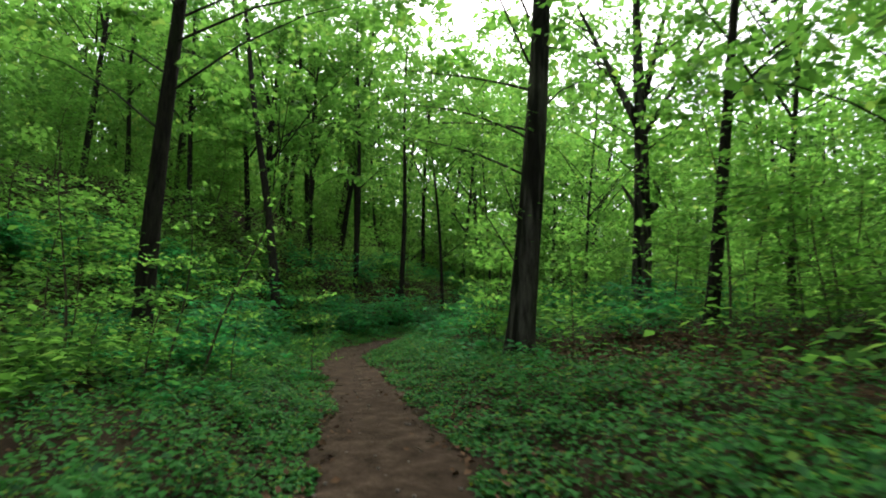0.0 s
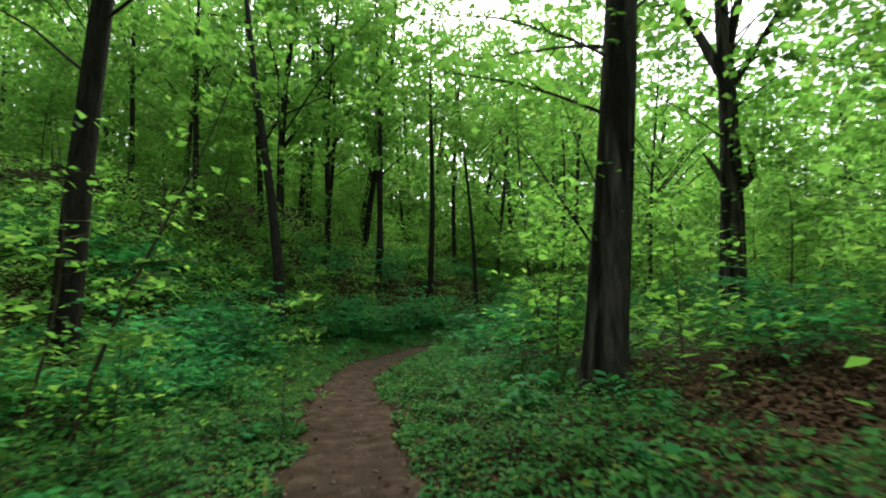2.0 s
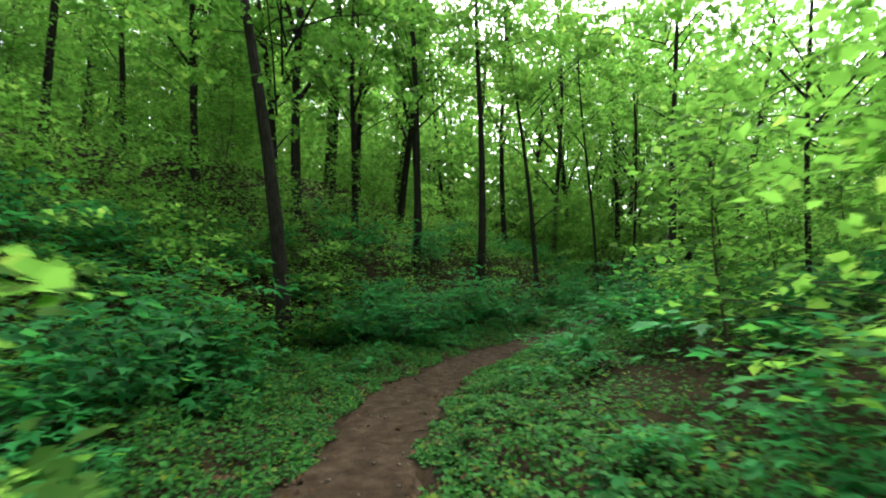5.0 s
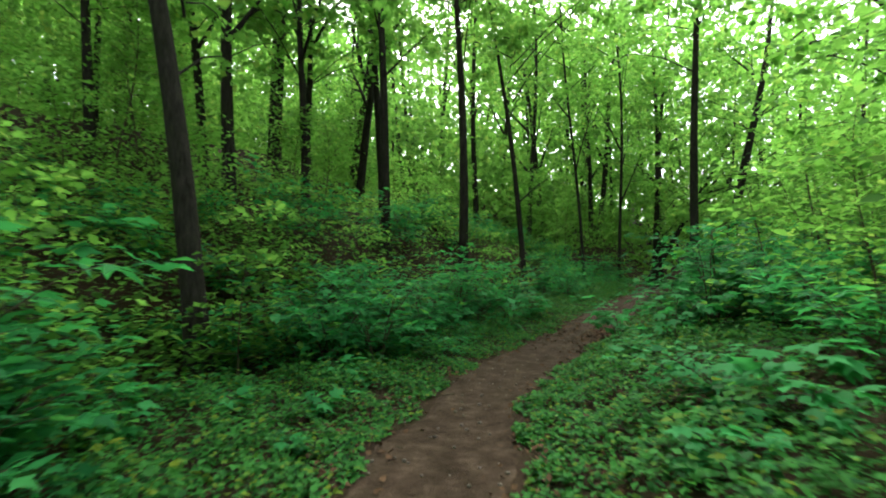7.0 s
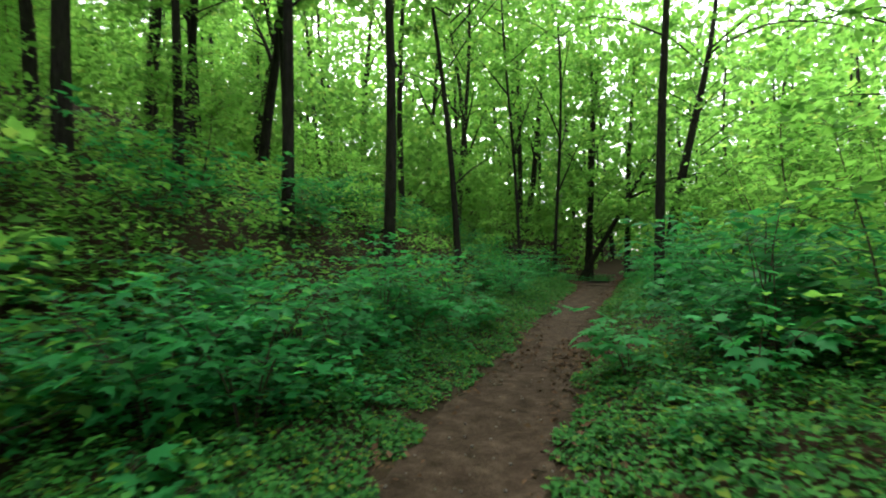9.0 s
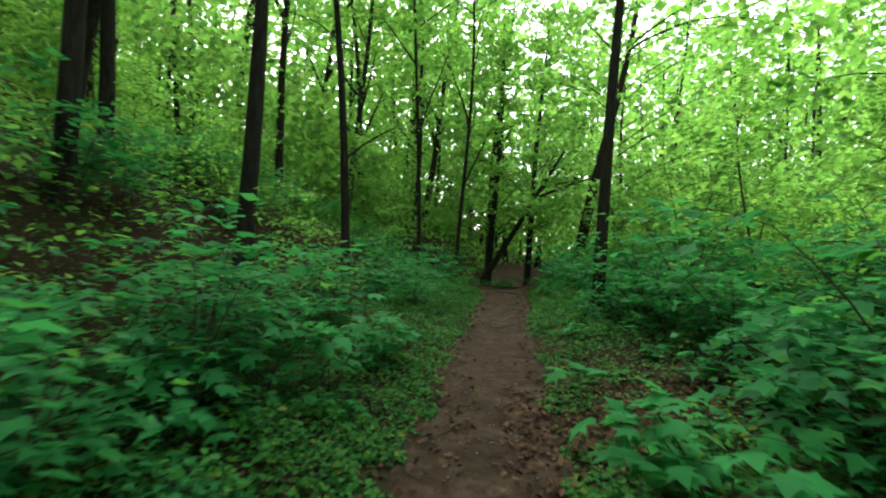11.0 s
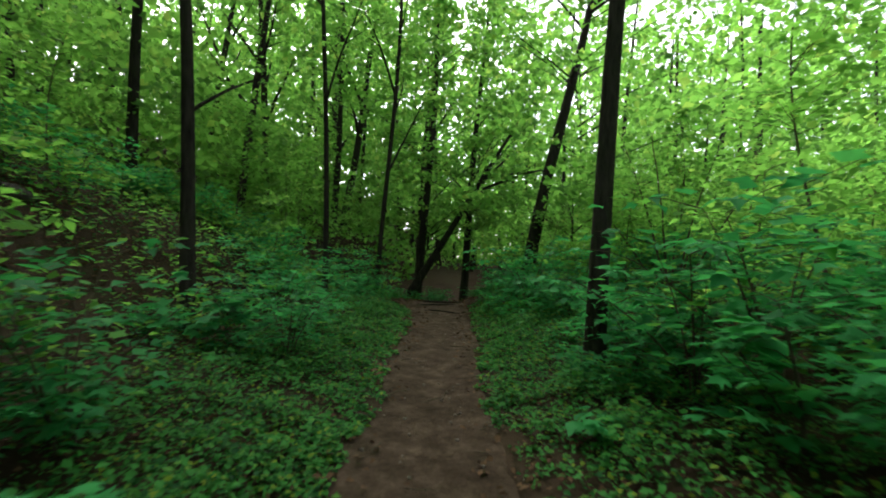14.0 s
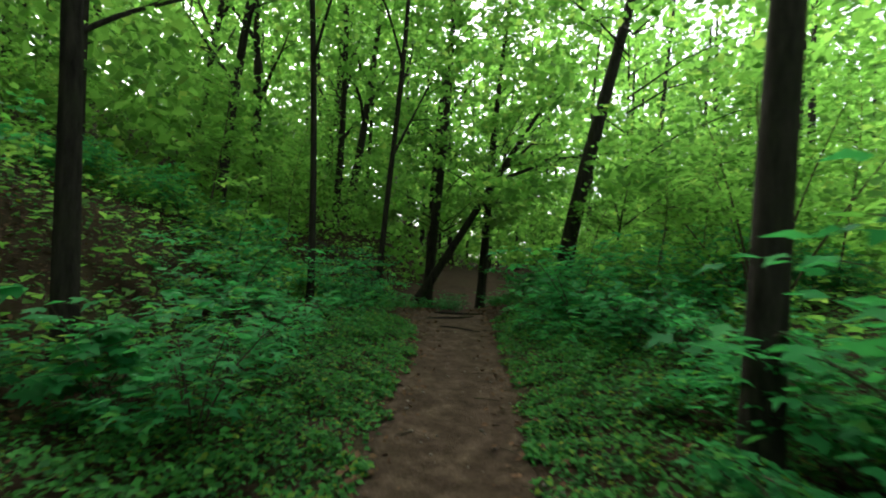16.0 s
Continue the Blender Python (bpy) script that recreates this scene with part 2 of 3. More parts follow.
gx, gy = axis(-12, 14, 0.22, 600), axis(-2, 40, 0.22, 600)
X, Y = np.meshgrid(gx, gy)
Z = height(X, Y) - 0.12 * np.clip((half_width(Y) - 0.10 - np.abs(beside(X, Y))) / 0.15, 0, 1)
i = (np.arange(len(gy) - 1)[:, None] * len(gx) + np.arange(len(gx) - 1)).ravel()
ground = new("ground", fast_mesh("ground", np.stack([X, Y, Z], 2).reshape(-1, 3), np.stack([i, i + 1, i + 1 + len(gx), i + len(gx)], 1), GROUND, True))
tagged(ground, "brown leaf-littered forest floor rising to a wooded bank", "ground", kind="structure")

ys = np.arange(-8, 39, 0.12)
across = np.linspace(-1, 1, 15)
mid = trail_x(ys)
slope = np.gradient(mid, ys)
nrm = np.stack([np.ones_like(ys), -slope], 1) / np.sqrt(1 + slope ** 2)[:, None]
half = half_width(ys)
rng = np.random.default_rng(5)
edge = rng.normal(0, 0.025, (len(ys), 15)) * (np.abs(across) > 0.8) + 0.05 * np.sin(ys * 2.3 + 1.0)[:, None] * (across > 0.6) + 0.05 * np.sin(ys * 1.9)[:, None] * (across < -0.6)
px = mid[:, None] + nrm[:, :1] * (across * half[:, None] + edge)
py = ys[:, None] + nrm[:, 1:] * (across * half[:, None] + edge)
pz = height(px, py) + 0.022 - 0.06 * np.clip(np.abs(across) - 0.82, 0, 1) / 0.18 - 0.018 * (1 - across ** 2) + rng.normal(0, 0.003, px.shape)
i = (np.arange(len(ys) - 1)[:, None] * 15 + np.arange(14)).ravel()
trail = new("path", fast_mesh("path", np.stack([px, py, pz], 2).reshape(-1, 3), np.stack([i, i + 1, i + 16, i + 15], 1), DIRT, True))
tagged(trail, "narrow winding footpath of trodden reddish-brown earth", "path", kind="structure")


# ---------------------------------------------------------------- trees
def crown_mesh(seed, low, high, radius, sprays, per, size=0.21, bias=2.0):
    """A loose crown: flat sprays of leaves, wide in the middle, with gaps between them; and the limbs that carry them."""
    rng = np.random.default_rng(seed)
    at, limbs = [], []
    for k in range(sprays):
        f = rng.uniform(0, 1) ** bias
        z = low + (high - low) * f
        wide = radius * (0.45 + 0.75 * math.sin(math.pi * min(1, 0.18 + f * 0.8)))
        r = wide * math.sqrt(rng.uniform(0.03, 1))
        a = rng.uniform(0, 2 * math.pi)
        c = np.array([r * math.cos(a), r * math.sin(a), z + rng.normal(0, 0.25)])
        span = rng.uniform(0.45, 1.05)
        n = int(per * rng.uniform(0.5, 1.5))
        q = np.sqrt(rng.uniform(0, 1, n)) * span
        b = rng.uniform(0, 2 * np.pi, n)
        d = np.stack([q * np.cos(b), q * np.sin(b) * 0.75, rng.normal(0, 0.07, n) - 0.16 * q * q], 1)
        d[:, 2] += d[:, 0] * rng.normal(0, 0.15) + d[:, 1] * rng.normal(0, 0.15)
        at.append(c + d)
        if k % 5 == 0 and r > 0.6:
            start = np.array([0, 0, z - r * rng.uniform(0.25, 0.7)])
            bend = (start + c) / 2 + np.array([0, 0, 0.18 * r])
            t = np.linspace(0, 1, 7)[:, None]
            line = (1 - t) ** 2 * start + 2 * t * (1 - t) * bend + t * t * c
            limbs.append(tube(line[::2], np.linspace(0.008 + 0.005 * r, 0.005, 4), 5))
    at = np.concatenate(at)
    co, fa = leaves(rng, at, rng.uniform(0.6, 1.25, len(at)) * size, KITE, 0.8)
    return fast_mesh("crown", co, fa, CROWN_LEAF), fast_mesh("branching", *joined(limbs), BARK, True)


CROWNS = [crown_mesh(11, 3.2, 14.5, 3.3, 120, 46), crown_mesh(12, 4.0, 14.5, 3.8, 130, 48, 0.21, 1.1), crown_mesh(13, 2.4, 11.5, 3.0, 110, 50),
          crown_mesh(14, 3.8, 13.5, 3.6, 130, 76, 0.15, 1.6), crown_mesh(15, 1.6, 8.0, 2.7, 110, 50), crown_mesh(16, 2.8, 12.5, 4.0, 130, 46, 0.21, 1.2)]


FAR_CROWNS = [crown_mesh(31, 5.0, 14.5, 3.4, 62, 30, 0.28, 1.9), crown_mesh(32, 6.0, 15.5, 3.7, 62, 30, 0.28, 1.9), crown_mesh(33, 3.8, 12.0, 3.2, 62, 30, 0.27, 2.0)]
CROWNS += FAR_CROWNS + [crown_mesh(17, 6.2, 15.5, 4.2, 68, 48, 0.225, 1.4), crown_mesh(18, 5.4, 14.5, 3.8, 76, 44, 0.24, 1.4)]


def trunk_mesh(seed, tall, radius, lean, bend, mat, sides=12, rings=26, rough=0.05, wobble=0.012):
    """A tapered, slightly crooked stem with a flared foot."""
    rng = np.random.default_rng(seed)
    t = np.linspace(0, 1, rings) ** 1.35
    z = -0.35 + (tall + 0.35) * t
    k = rng.uniform(0, 6.28, 2)
    wob = wobble * tall
    x = lean[0] * z + bend[0] * np.sin(np.pi * np.clip(z / 7, 0, 1.5)) + wob * t * np.sin(5 * t + k[0])
    y = lean[1] * z + bend[1] * np.sin(np.pi * np.clip(z / 7, 0, 1.5)) + wob * t * np.sin(4 * t + k[1])
    line = np.stack([x, y, z], 1)
    r = radius * (1.02 - 0.80 * t ** 0.9)
    co, fa = tube(line, r, sides, rng, rough, 0.55)
    return fast_mesh("trunk", co, fa, mat, True), line


def tree(seed, x, y, radius, lean=(0, 0), tall=15.0, crown=0, mat=BARK, bend=(0, 0), label="", limbs=(), name="tree", sides=12, crown_up=0.0, turn=None, wobble=0.012):
    rng = np.random.default_rng(seed)
    top = new(name)
    top.location = (x, y, h(x, y))
    me, line = trunk_mesh(seed, tall, radius, lean, bend, mat, sides, wobble=wobble)
    child("trunk", me, top)

    def on_stem(z):
        return np.array([np.interp(z, line[:, 2], line[:, k]) for k in range(3)])
    sprays = []
    for z, az, rise, length, r, droop in limbs:
        pts, rad = bough(rng, on_stem(z), radians(az), radians(rise), length, r, droop)
        parts = [tube(pts, rad, 8, rng, 0.05)]
        if r < 0.1 and length > 1.4:
            c = pts[rng.integers(2, len(pts), int(45 * length))]
            sprays.append(c + rng.normal(0, 1, c.shape) * (0.12 * length, 0.12 * length, 0.10))
        for q in range(3, 9):
            if length > 1.6:
                p2, r2 = bough(rng, pts[q], radians(az) + rng.choice((-1, 1)) * rng.uniform(0.5, 0.9), radians(rise * 0.4) + rng.normal(0, 0.2), length * 0.28, rad[q] * 0.6, 0.2, 5)
                parts.append(tube(p2, r2, 5))
        child("branch", fast_mesh("branch", *joined(parts), mat, True), top)
    if sprays:
        at = np.concatenate(sprays)
        tagged(child("foliage", fast_mesh("foliage", *leaves(rng, at, rng.uniform(0.6, 1.25, len(at)) * 0.12, TRILOBE, 0.35), CROWN_LEAF), top), kind="stuff")
    if crown is not None:
        leafy, woody = CROWNS[crown]
        c = on_stem(7.0)
        a = rng.uniform(0, 6.28) if turn is None else radians(turn)
        for nm, me in (("branching", woody), ("crown", leafy)):
            ob = child(nm, me, top)
            tagged(ob, kind="stuff")
            ob.location, ob.rotation_euler = (c[0], c[1], crown_up), (-lean[1] * 0.7, lean[0] * 0.7, a)
    tagged(top, label or "slender dark-barked woodland tree with bright green leaves", "tree", "trees of the wood")
    return top


# Trees that stand out, by the trail and on the bank.
tree(101, 2.25, 10.93, 0.265, (0.055, 0.0), 15, 9, OLD_BARK, (0.05, 0), "stout old tree with torn grey bark and broken stubs",
     ((1.45, 165, 58, 2.6, 0.022, 0.0), (2.1, 150, 66, 2.2, 0.018, -0.1), (1.8, 190, 40, 1.5, 0.012, 0.1), (3.3, 172, 30, 3.0, 0.026, 0.2), (4.2, 145, 26, 3.2, 0.028, 0.2), (4.0, 205, 24, 3.0, 0.026, 0.2), (5.0, 165, 22, 3.2, 0.03, 0.2), (4.4, 20, 62, 0.8, 0.06, 0.0), (3.6, 5, 66, 0.7, 0.045, 0.0), (0.9, 175, 75, 0.6, 0.05, 0.0)), sides=20)
tree(102, 6.4, 18.4, 0.33, (0.03, 0.0), 14, 9, OLD_BARK, (0, 0), "big forked tree with a wishbone of thick limbs",
     ((3.4, -5, 24, 1.6, 0.18, -1.1), (3.2, 172, 66, 1.5, 0.13, 0.1), (6.2, 168, 68, 6.0, 0.16, 0.0), (6.8, 20, 74, 6.0, 0.15, 0.0), (5.9, -3, 58, 5.0, 0.10, 0.0)), sides=16)
tree(103, 6.0, 12.1, 0.135, (0.13, 0.0), 14, 9, BARK, (0, 0), "slim dark tree beside the leaf-strewn rise", ((4.5, 20, 50, 2.5, 0.04, 0.2),))
tree(104, -4.96, 10.69, 0.205, (0.02, 0.0), 15, 9, BARK, (0, 0), "dark straight tree among leafy undergrowth", sides=16)
tree(105, -5.99, 18.75, 0.18, (-0.16, 0.0), 16, 9, SMOOTH_BARK, (0.16, 0), "smooth grey-brown tree that bends as it rises", sides=18)
tree(106, -1.49, 30.93, 0.122, (-0.08, 0.03), 15, 9, BARK, (0.05, 0), "slim dark tree at the foot of the bank", ((3.4, 20, 45, 2.2, 0.035, 0.2),), crown_up=2.0)
tree(107, 3.26, 27.46, 0.13, (0.038, -0.015), 15, 9, SMOOTH_BARK, (0, 0), "slim smooth-barked tree close beside the path", sides=18, crown_up=2.0)
tree(108, 7.3, 36.0, 0.225, (0.18, -0.07), 14, 5, BARK, (-0.1, 0), "leaning dark tree with long arching side branches",
     ((9.0, -88, 0, 8.5, 0.055, 0.55), (9.2, -50, 30, 7.5, 0.05, 0.5), (8.4, 145, 55, 4.0, 0.05, 0.1), (6.8, 165, 35, 3.0, 0.03, 0.1)), sides=16)
tree(109, 8.02, 42.28, 0.185, (0.044, -0.017), 14, 1, BARK, (0, 0), "slim dark tree past the bend of the path")
tree(110, 5.85, 42.2, 0.20, (0.042, -0.016), 15, 0, BARK, (0, 0), "dark tree at the head of the path")
tree(111, 5.0, 41.2, 0.18, (0.56, -0.2), 8, None, BARK, (0, 0), "dark tree leaning hard over the path, fanning into bare boughs",
     ((4.4, 0, 25, 4.5, 0.08, 0.1), (4.6, 10, 45, 4.5, 0.07, 0.1), (5.0, -20, 10, 4.5, 0.06, 0.1), (4.2, 20, 55, 4.0, 0.06, 0.1), (3.6, 5, 12, 3.5, 0.05, 0.0)))
tree(112, -3.42, 27.7, 0.165, (0.012, 0), 15, 9, BARK, (0.03, 0), "dark straight tree at the edge of the gully", sides=14, crown_up=2.0)
tree(113, -5.41, 26.14, 0.15, (-0.015, 0), 16, 9, BARK, (0, 0), "dark straight tree on the bank", ((5.2, 10, 45, 2.5, 0.04, 0.0),), sides=14, crown_up=2.0)
STEMS = [(5.4, 22.8, 0.075, 0.05), (3.2, 38.5, 0.09, 0.03), (1.2, 36.0, 0.08, -0.03), (10.2, 17.0, 0.10, 0.05),
         (-10.2, 25.9, 0.21, 0.0), (-9.6, 29.8, 0.15, 0.02), (-13.6, 34.7, 0.20, 0.03), (3.3, 49.6, 0.19, 0.03),
         (-0.1, 47.4, 0.20, -0.09), (4.0, 50.8, 0.24, 0.14), (-7.9, 52.0, 0.25, 0.03), (-17.5, 24.8, 0.14, -0.02), (-24.9, 39.4, 0.24, 0.0),
         (-23.2, 35.7, 0.20, 0.03), (-12.0, 27.3, 0.165, -0.1), (-11.6, 31.5, 0.17, 0.0),
         (-8.7, 33.4, 0.20, 0.11), (-3.1, 51.4, 0.2, 0.06), (-16.5, 21.0, 0.15, 0.05), (-13.6, 24.5, 0.15, -0.06), (-17.1, 28.1, 0.13, -0.02),
         (-8.2, 26.8, 0.125, 0.0), (-6.9, 31.0, 0.17, -0.02), (-10.7, 38.2, 0.25, 0.14), (7.3, 46.5, 0.20, 0.04),
         (-11.35, 34.0, 0.18, -0.03), (-20.5, 33.5, 0.2, -0.02), (4.4, 55.3, 0.27, -0.04), (-3.9, 38.5, 0.17, 0.0), (-1.2, 42.0, 0.16, 0.05)]
for k, (x, y, r, lx) in enumerate(STEMS):
    high = y > 30 and -15 < x < 9 and k > 3 or k in (1, 2)
    tree(200 + k, x, y, r, (lx, 0), 20 if high else 13 + k % 5, 9 if high else (5 if k % 2 else 1) if k < 4 else 9 + k % 2 if y < 40 else 6 + k % 3, BARK, (0, 0), crown_up=4.5 if high else 0.0, wobble=0.024,
         limbs=[(4.2 + (k * 1.7 + 0.9 * q) % 3.5, (k * 67 + q * 150) % 360, 52 + 7 * q, 3.6, r * 0.5, 0.0) for q in range(2 + k % 2)])

tree(150, 8.3, 60.0, 0.3, (0.12, 0.0), 12, None, PALE_BARK, (0, 0), "pale dead tree standing far off among the others")

# The wood round about: a few kinds of tree, copied, further off than those above.
KINDS = [tree(300 + k, 60 + 6 * k, 70, (0.11, 0.16, 0.13, 0.19, 0.09, 0.14)[k], ((0.04, 0), (-0.03, 0.03), (0.06, -0.02), (0.0, 0.02), (0.08, 0.03), (-0.05, 0))[k], 12 + k % 4, 6 + k % 3, sides=8, wobble=0.024,
              limbs=((4.6, 40 + 70 * k, 58, 3.4, 0.06, 0.0), (5.6, 200 + 50 * k, 62, 3.2, 0.05, 0.0)))
         for k in range(6)]
rng = np.random.default_rng(21)
placed = [(o.location.x, o.location.y) for o in scene.objects if o.name.startswith("tree")]
count = 0
while count < 80:
    x, y = rng.uniform(-34, 34), rng.uniform(-16, 66)
    u = float(beside(x, y))
    if -5.5 < u < 8.5 and y < 40 or min(math.hypot(x - a, y - b) for a, b in placed) < 2.6:
        continue
    # Trees at y < 0 stand unseen behind the start, added to shade it.
    if -20 < u < 0 and 13 < y < 48 or (-30 < u < 0 and 12 < y < 54 or 8 < u < 26 and 8 < y < 50) and rng.uniform() < 0.65 or y < 0 and rng.uniform() < 0.25:
        continue
    placed.append((x, y))
    k = (4, 2, 5, 0, 1, 4, 2, 3)[count % 8] if u < 0 else (0, 2, 1, 3, 5, 3, 0, 4)[count % 8]
    copy_thing(KINDS[k], pose(x, y, h(x, y), 0, 0, rng.uniform(0, 360)))
    count += 1


# ---------------------------------------------------------------- undergrowth
def bare(x, y):
    """How bare of plants the floor is: the strewn rise, the dark hollow, the trodden shoulder."""
    x, y = np.asarray(x, float), np.asarray(y, float)
    spots = ((3.9, 9.4, 1.7, 2.0), (1.0, 22.6, 1.6, 1.0), (0.9, 14.8, 0.8, 1.2), (-3.0, 29.3, 1.3, 2.2), (1.7, 24.4, 0.7, 0.7), (1.2, 26.0, 0.45, 1.6), (-1.9, 4.6, 1.2, 1.5))
    b = np.zeros_like(x)
    for cx, cy, rx, ry in spots:
        b = np.maximum(b, 1.35 - np.hypot((x - cx) / rx, (y - cy) / ry) + 0.4 * wave(x, y, 0.4))
    return np.clip(b, 0, 1)


def young_tree(seed, tall, wide, sprays, per, leaf):
    """A whip of a tree: a thin stem with level sprays of leaves from the knee up."""
    rng = np.random.default_rng(seed)
    top = new("young_tree")
    t = np.linspace(0, 1, 12)
    line = np.stack([0.10 * tall * np.sin(2.2 * t + seed) * t, 0.08 * tall * np.sin(2.9 * t + 2 * seed) * t, -0.1 + (tall + 0.1) * t], 1)
    wood, at = [tube(line, np.linspace(0.005 + 0.0048 * tall, 0.003, 12), 6)], []
    for k in range(sprays):
        f = rng.uniform(0.16, 1.0)
        root = np.array([np.interp(f, t, line[:, q]) for q in range(3)])
        a, reach = rng.uniform(0, 6.28), wide * (1.15 - 0.75 * f) * rng.uniform(0.35, 1.0)
        tip = root + np.array([reach * math.cos(a), reach * math.sin(a), reach * rng.uniform(0.0, 0.5)])
        wood.append(tube(np.array([root, tip]), (0.004 + 0.004 * reach, 0.003), 3))
        n = int(per * rng.uniform(0.6, 1.4))
        g = rng.uniform(0.25, 1.15, n)[:, None]
        at.append(root + (tip - root) * g + rng.normal(0, 1, (n, 3)) * (0.20 * wide, 0.20 * wide, 0.05))
    at = np.concatenate(at)
    co, fa = leaves(rng, at, rng.uniform(0.6, 1.25, len(at)) * leaf, KITE, 0.4)
    tagged(child("stem", fast_mesh("stem", *joined(wood), TWIG, True), top), kind="stuff")
    tagged(child("foliage", fast_mesh("foliage", co, fa, CROWN_LEAF), top), kind="stuff")
    return tagged(top, "thin young tree with level sprays of bright leaves", "young tree", "young trees of the wood")


YOUNG = [young_tree(500 + k, tall, wide, n, per, leaf) for k, (tall, wide, n, per, leaf) in
         enumerate([(3.2, 1.2, 32, 20, 0.135), (4.6, 1.6, 42, 23, 0.155), (2.2, 0.9, 24, 18, 0.125), (5.6, 1.9, 48, 25, 0.165), (2.8, 1.3, 36, 20, 0.135)])]
for k, ob in enumerate(YOUNG):
    ob.location = (-14 - 2 * k, 14 - 1.5 * k, h(-14 - 2 * k, 14 - 1.5 * k))
rng = np.random.default_rng(77)
young_at = []
while len(young_at) < 225:
    y = rng.uniform(1, 58)
    u = rng.choice((-1, 1), p=(0.55, 0.45)) * (3.2 + 20 * rng.uniform() ** 1.3)
    if y > 42:
        u *= rng.uniform(0.2, 1)
    x = float(trail_x(y)) - u
    if float(bare(x, y)) > 0.4 or any(math.hypot(x - a, y - b) < 1.1 for a, b in young_at):
        continue
    if u < 0 and y < 10 and u > -6 or y > 36 and abs(u) < 5.5:
        continue
    if u > 0 and rng.uniform() < (0.6 if y < 12 and u < 9 or 23 < y < 35 and u < 9 else 0.0):
        continue
    k = int(rng.choice((0, 2, 4))) if abs(u) < 4.5 else int(rng.choice((0, 1, 3, 4)))
    if 0 < u < 11 and 12 < y < 36:
        k = 2 if u < 6 else int(rng.choice((0, 2, 4)))
    young_at.append((x, y))
    copy_thing(YOUNG[k], pose(x, y, h(x, y), rng.normal(0, 4), rng.normal(0, 4), rng.uniform(0, 360)))

# Thin whips that stand beside the start of the walk, with few leaves.
WHIP = [young_tree(540 + k, tall, 0.6, 13, 9, 0.11) for k, tall in enumerate((3.6, 2.9))]
WHIP_AT = [(-2.1, 8.2, 13), (-2.76, 8.3, 5), (-4.2, 8.2, 1), (-4.9, 8.6, -4), (6.5, 11.4, 3), (8.2, 11.6, 4), (7.4, 10.6, -5)]
for k, (x, y, lean) in enumerate(WHIP_AT):
    ob = WHIP[k] if k < 2 else copy_thing(WHIP[k % 2], pose(x, y, h(x, y), 0, lean, 70 * k))
    if k < 2:
        ob.matrix_basis = pose(x, y, h(x, y), 0, lean, 0)
    tagged(ob, "thin dark sapling stem with a few green leaves")


def coppice(seed, x, y, stems, tall):
    """Many thin stems that fan out from one foot, with airy leaves."""
    rng = np.random.default_rng(seed)
    top = new("coppiced_shrub")
    top.location = (x, y, h(x, y))
    at = []
    for k in range(stems):
        az = 2 * math.pi * k / stems + rng.normal(0, 0.3)
        pts, rad = bough(rng, (0.12 * math.cos(az), 0.12 * math.sin(az), -0.1), az, radians(rng.uniform(60, 80)), tall * rng.uniform(0.75, 1.1), 0.03, 0.15, 10)
        child("stem", fast_mesh("stem", *tube(pts, rad, 7, rng, 0.04), TWIG, True), top)
        for p in pts[4:]:
            n = 34
            at.append(p + rng.normal(0, 1, (n, 3)) * (0.45, 0.45, 0.12))
    at = np.concatenate(at)
    co, fa = leaves(rng, at, rng.uniform(0.6, 1.25, len(at)) * 0.13, KITE, 0.5)
    tagged(child("foliage", fast_mesh("foliage", co, fa, CROWN_LEAF), top), kind="stuff")
    return tagged(top, "many-stemmed shrub with thin arching stems and light leaves", "shrub", "coppiced shrubs of the hollow")


coppice(560, 8.75, 31.6, 8, 4.6)
coppice(561, 11.5, 27.5, 6, 4.0)
coppice(562, 12.5, 36.5, 7, 5.0)

# Woods further off: stems and masses of leaves that fill the distance.
rng = np.random.default_rng(91)
n = 480000
a = np.where(rng.uniform(0, 1, n) < 0.62, rng.uniform(radians(18), radians(152), n), rng.uniform(radians(152), radians(378), n))
d = np.concatenate([rng.uniform(28, 60, 285000), rng.uniform(60, 90, 65000), rng.uniform(24, 52, 130000)])
cx, cy = d * np.cos(a) - 2, 14 + d * np.sin(a)
lift = np.where(d > 60, 29, 16) * rng.uniform(0, 1, n) ** 1.2
lift[350000:] *= 0.4
# Unseen leaves behind the walk, added to block sky light; kept low to admit some.
lift *= np.where((a > radians(160)) & (a < radians(370)), 0.6, 1.0)
clump = wave(cx, cy, 3.4) + 1.1 * np.sin(lift * 0.8 + cx * 0.35) + 0.6 * np.sin(lift * 1.9 + cy * 0.6) + rng.normal(0, 0.18, n)
# Towards the low sun the wood thins out.
thin = np.clip(1.4 - np.abs(cx + 3 + 0.15 * (cy - 10)) / 8, 0, 1) * np.clip((lift - 3.5) / 2, 0, 1) * (cy > 40)
# The hollow to the right of the trail's end and the crest of the bank stand more open.
open_air = np.where((a > radians(28)) & (a < radians(76)), 0.35, np.where((a > radians(96)) & (a < radians(128)), 0.4, 0.0)) * np.clip((lift - 4.5) / 2, 0, 1) * (d < 48)
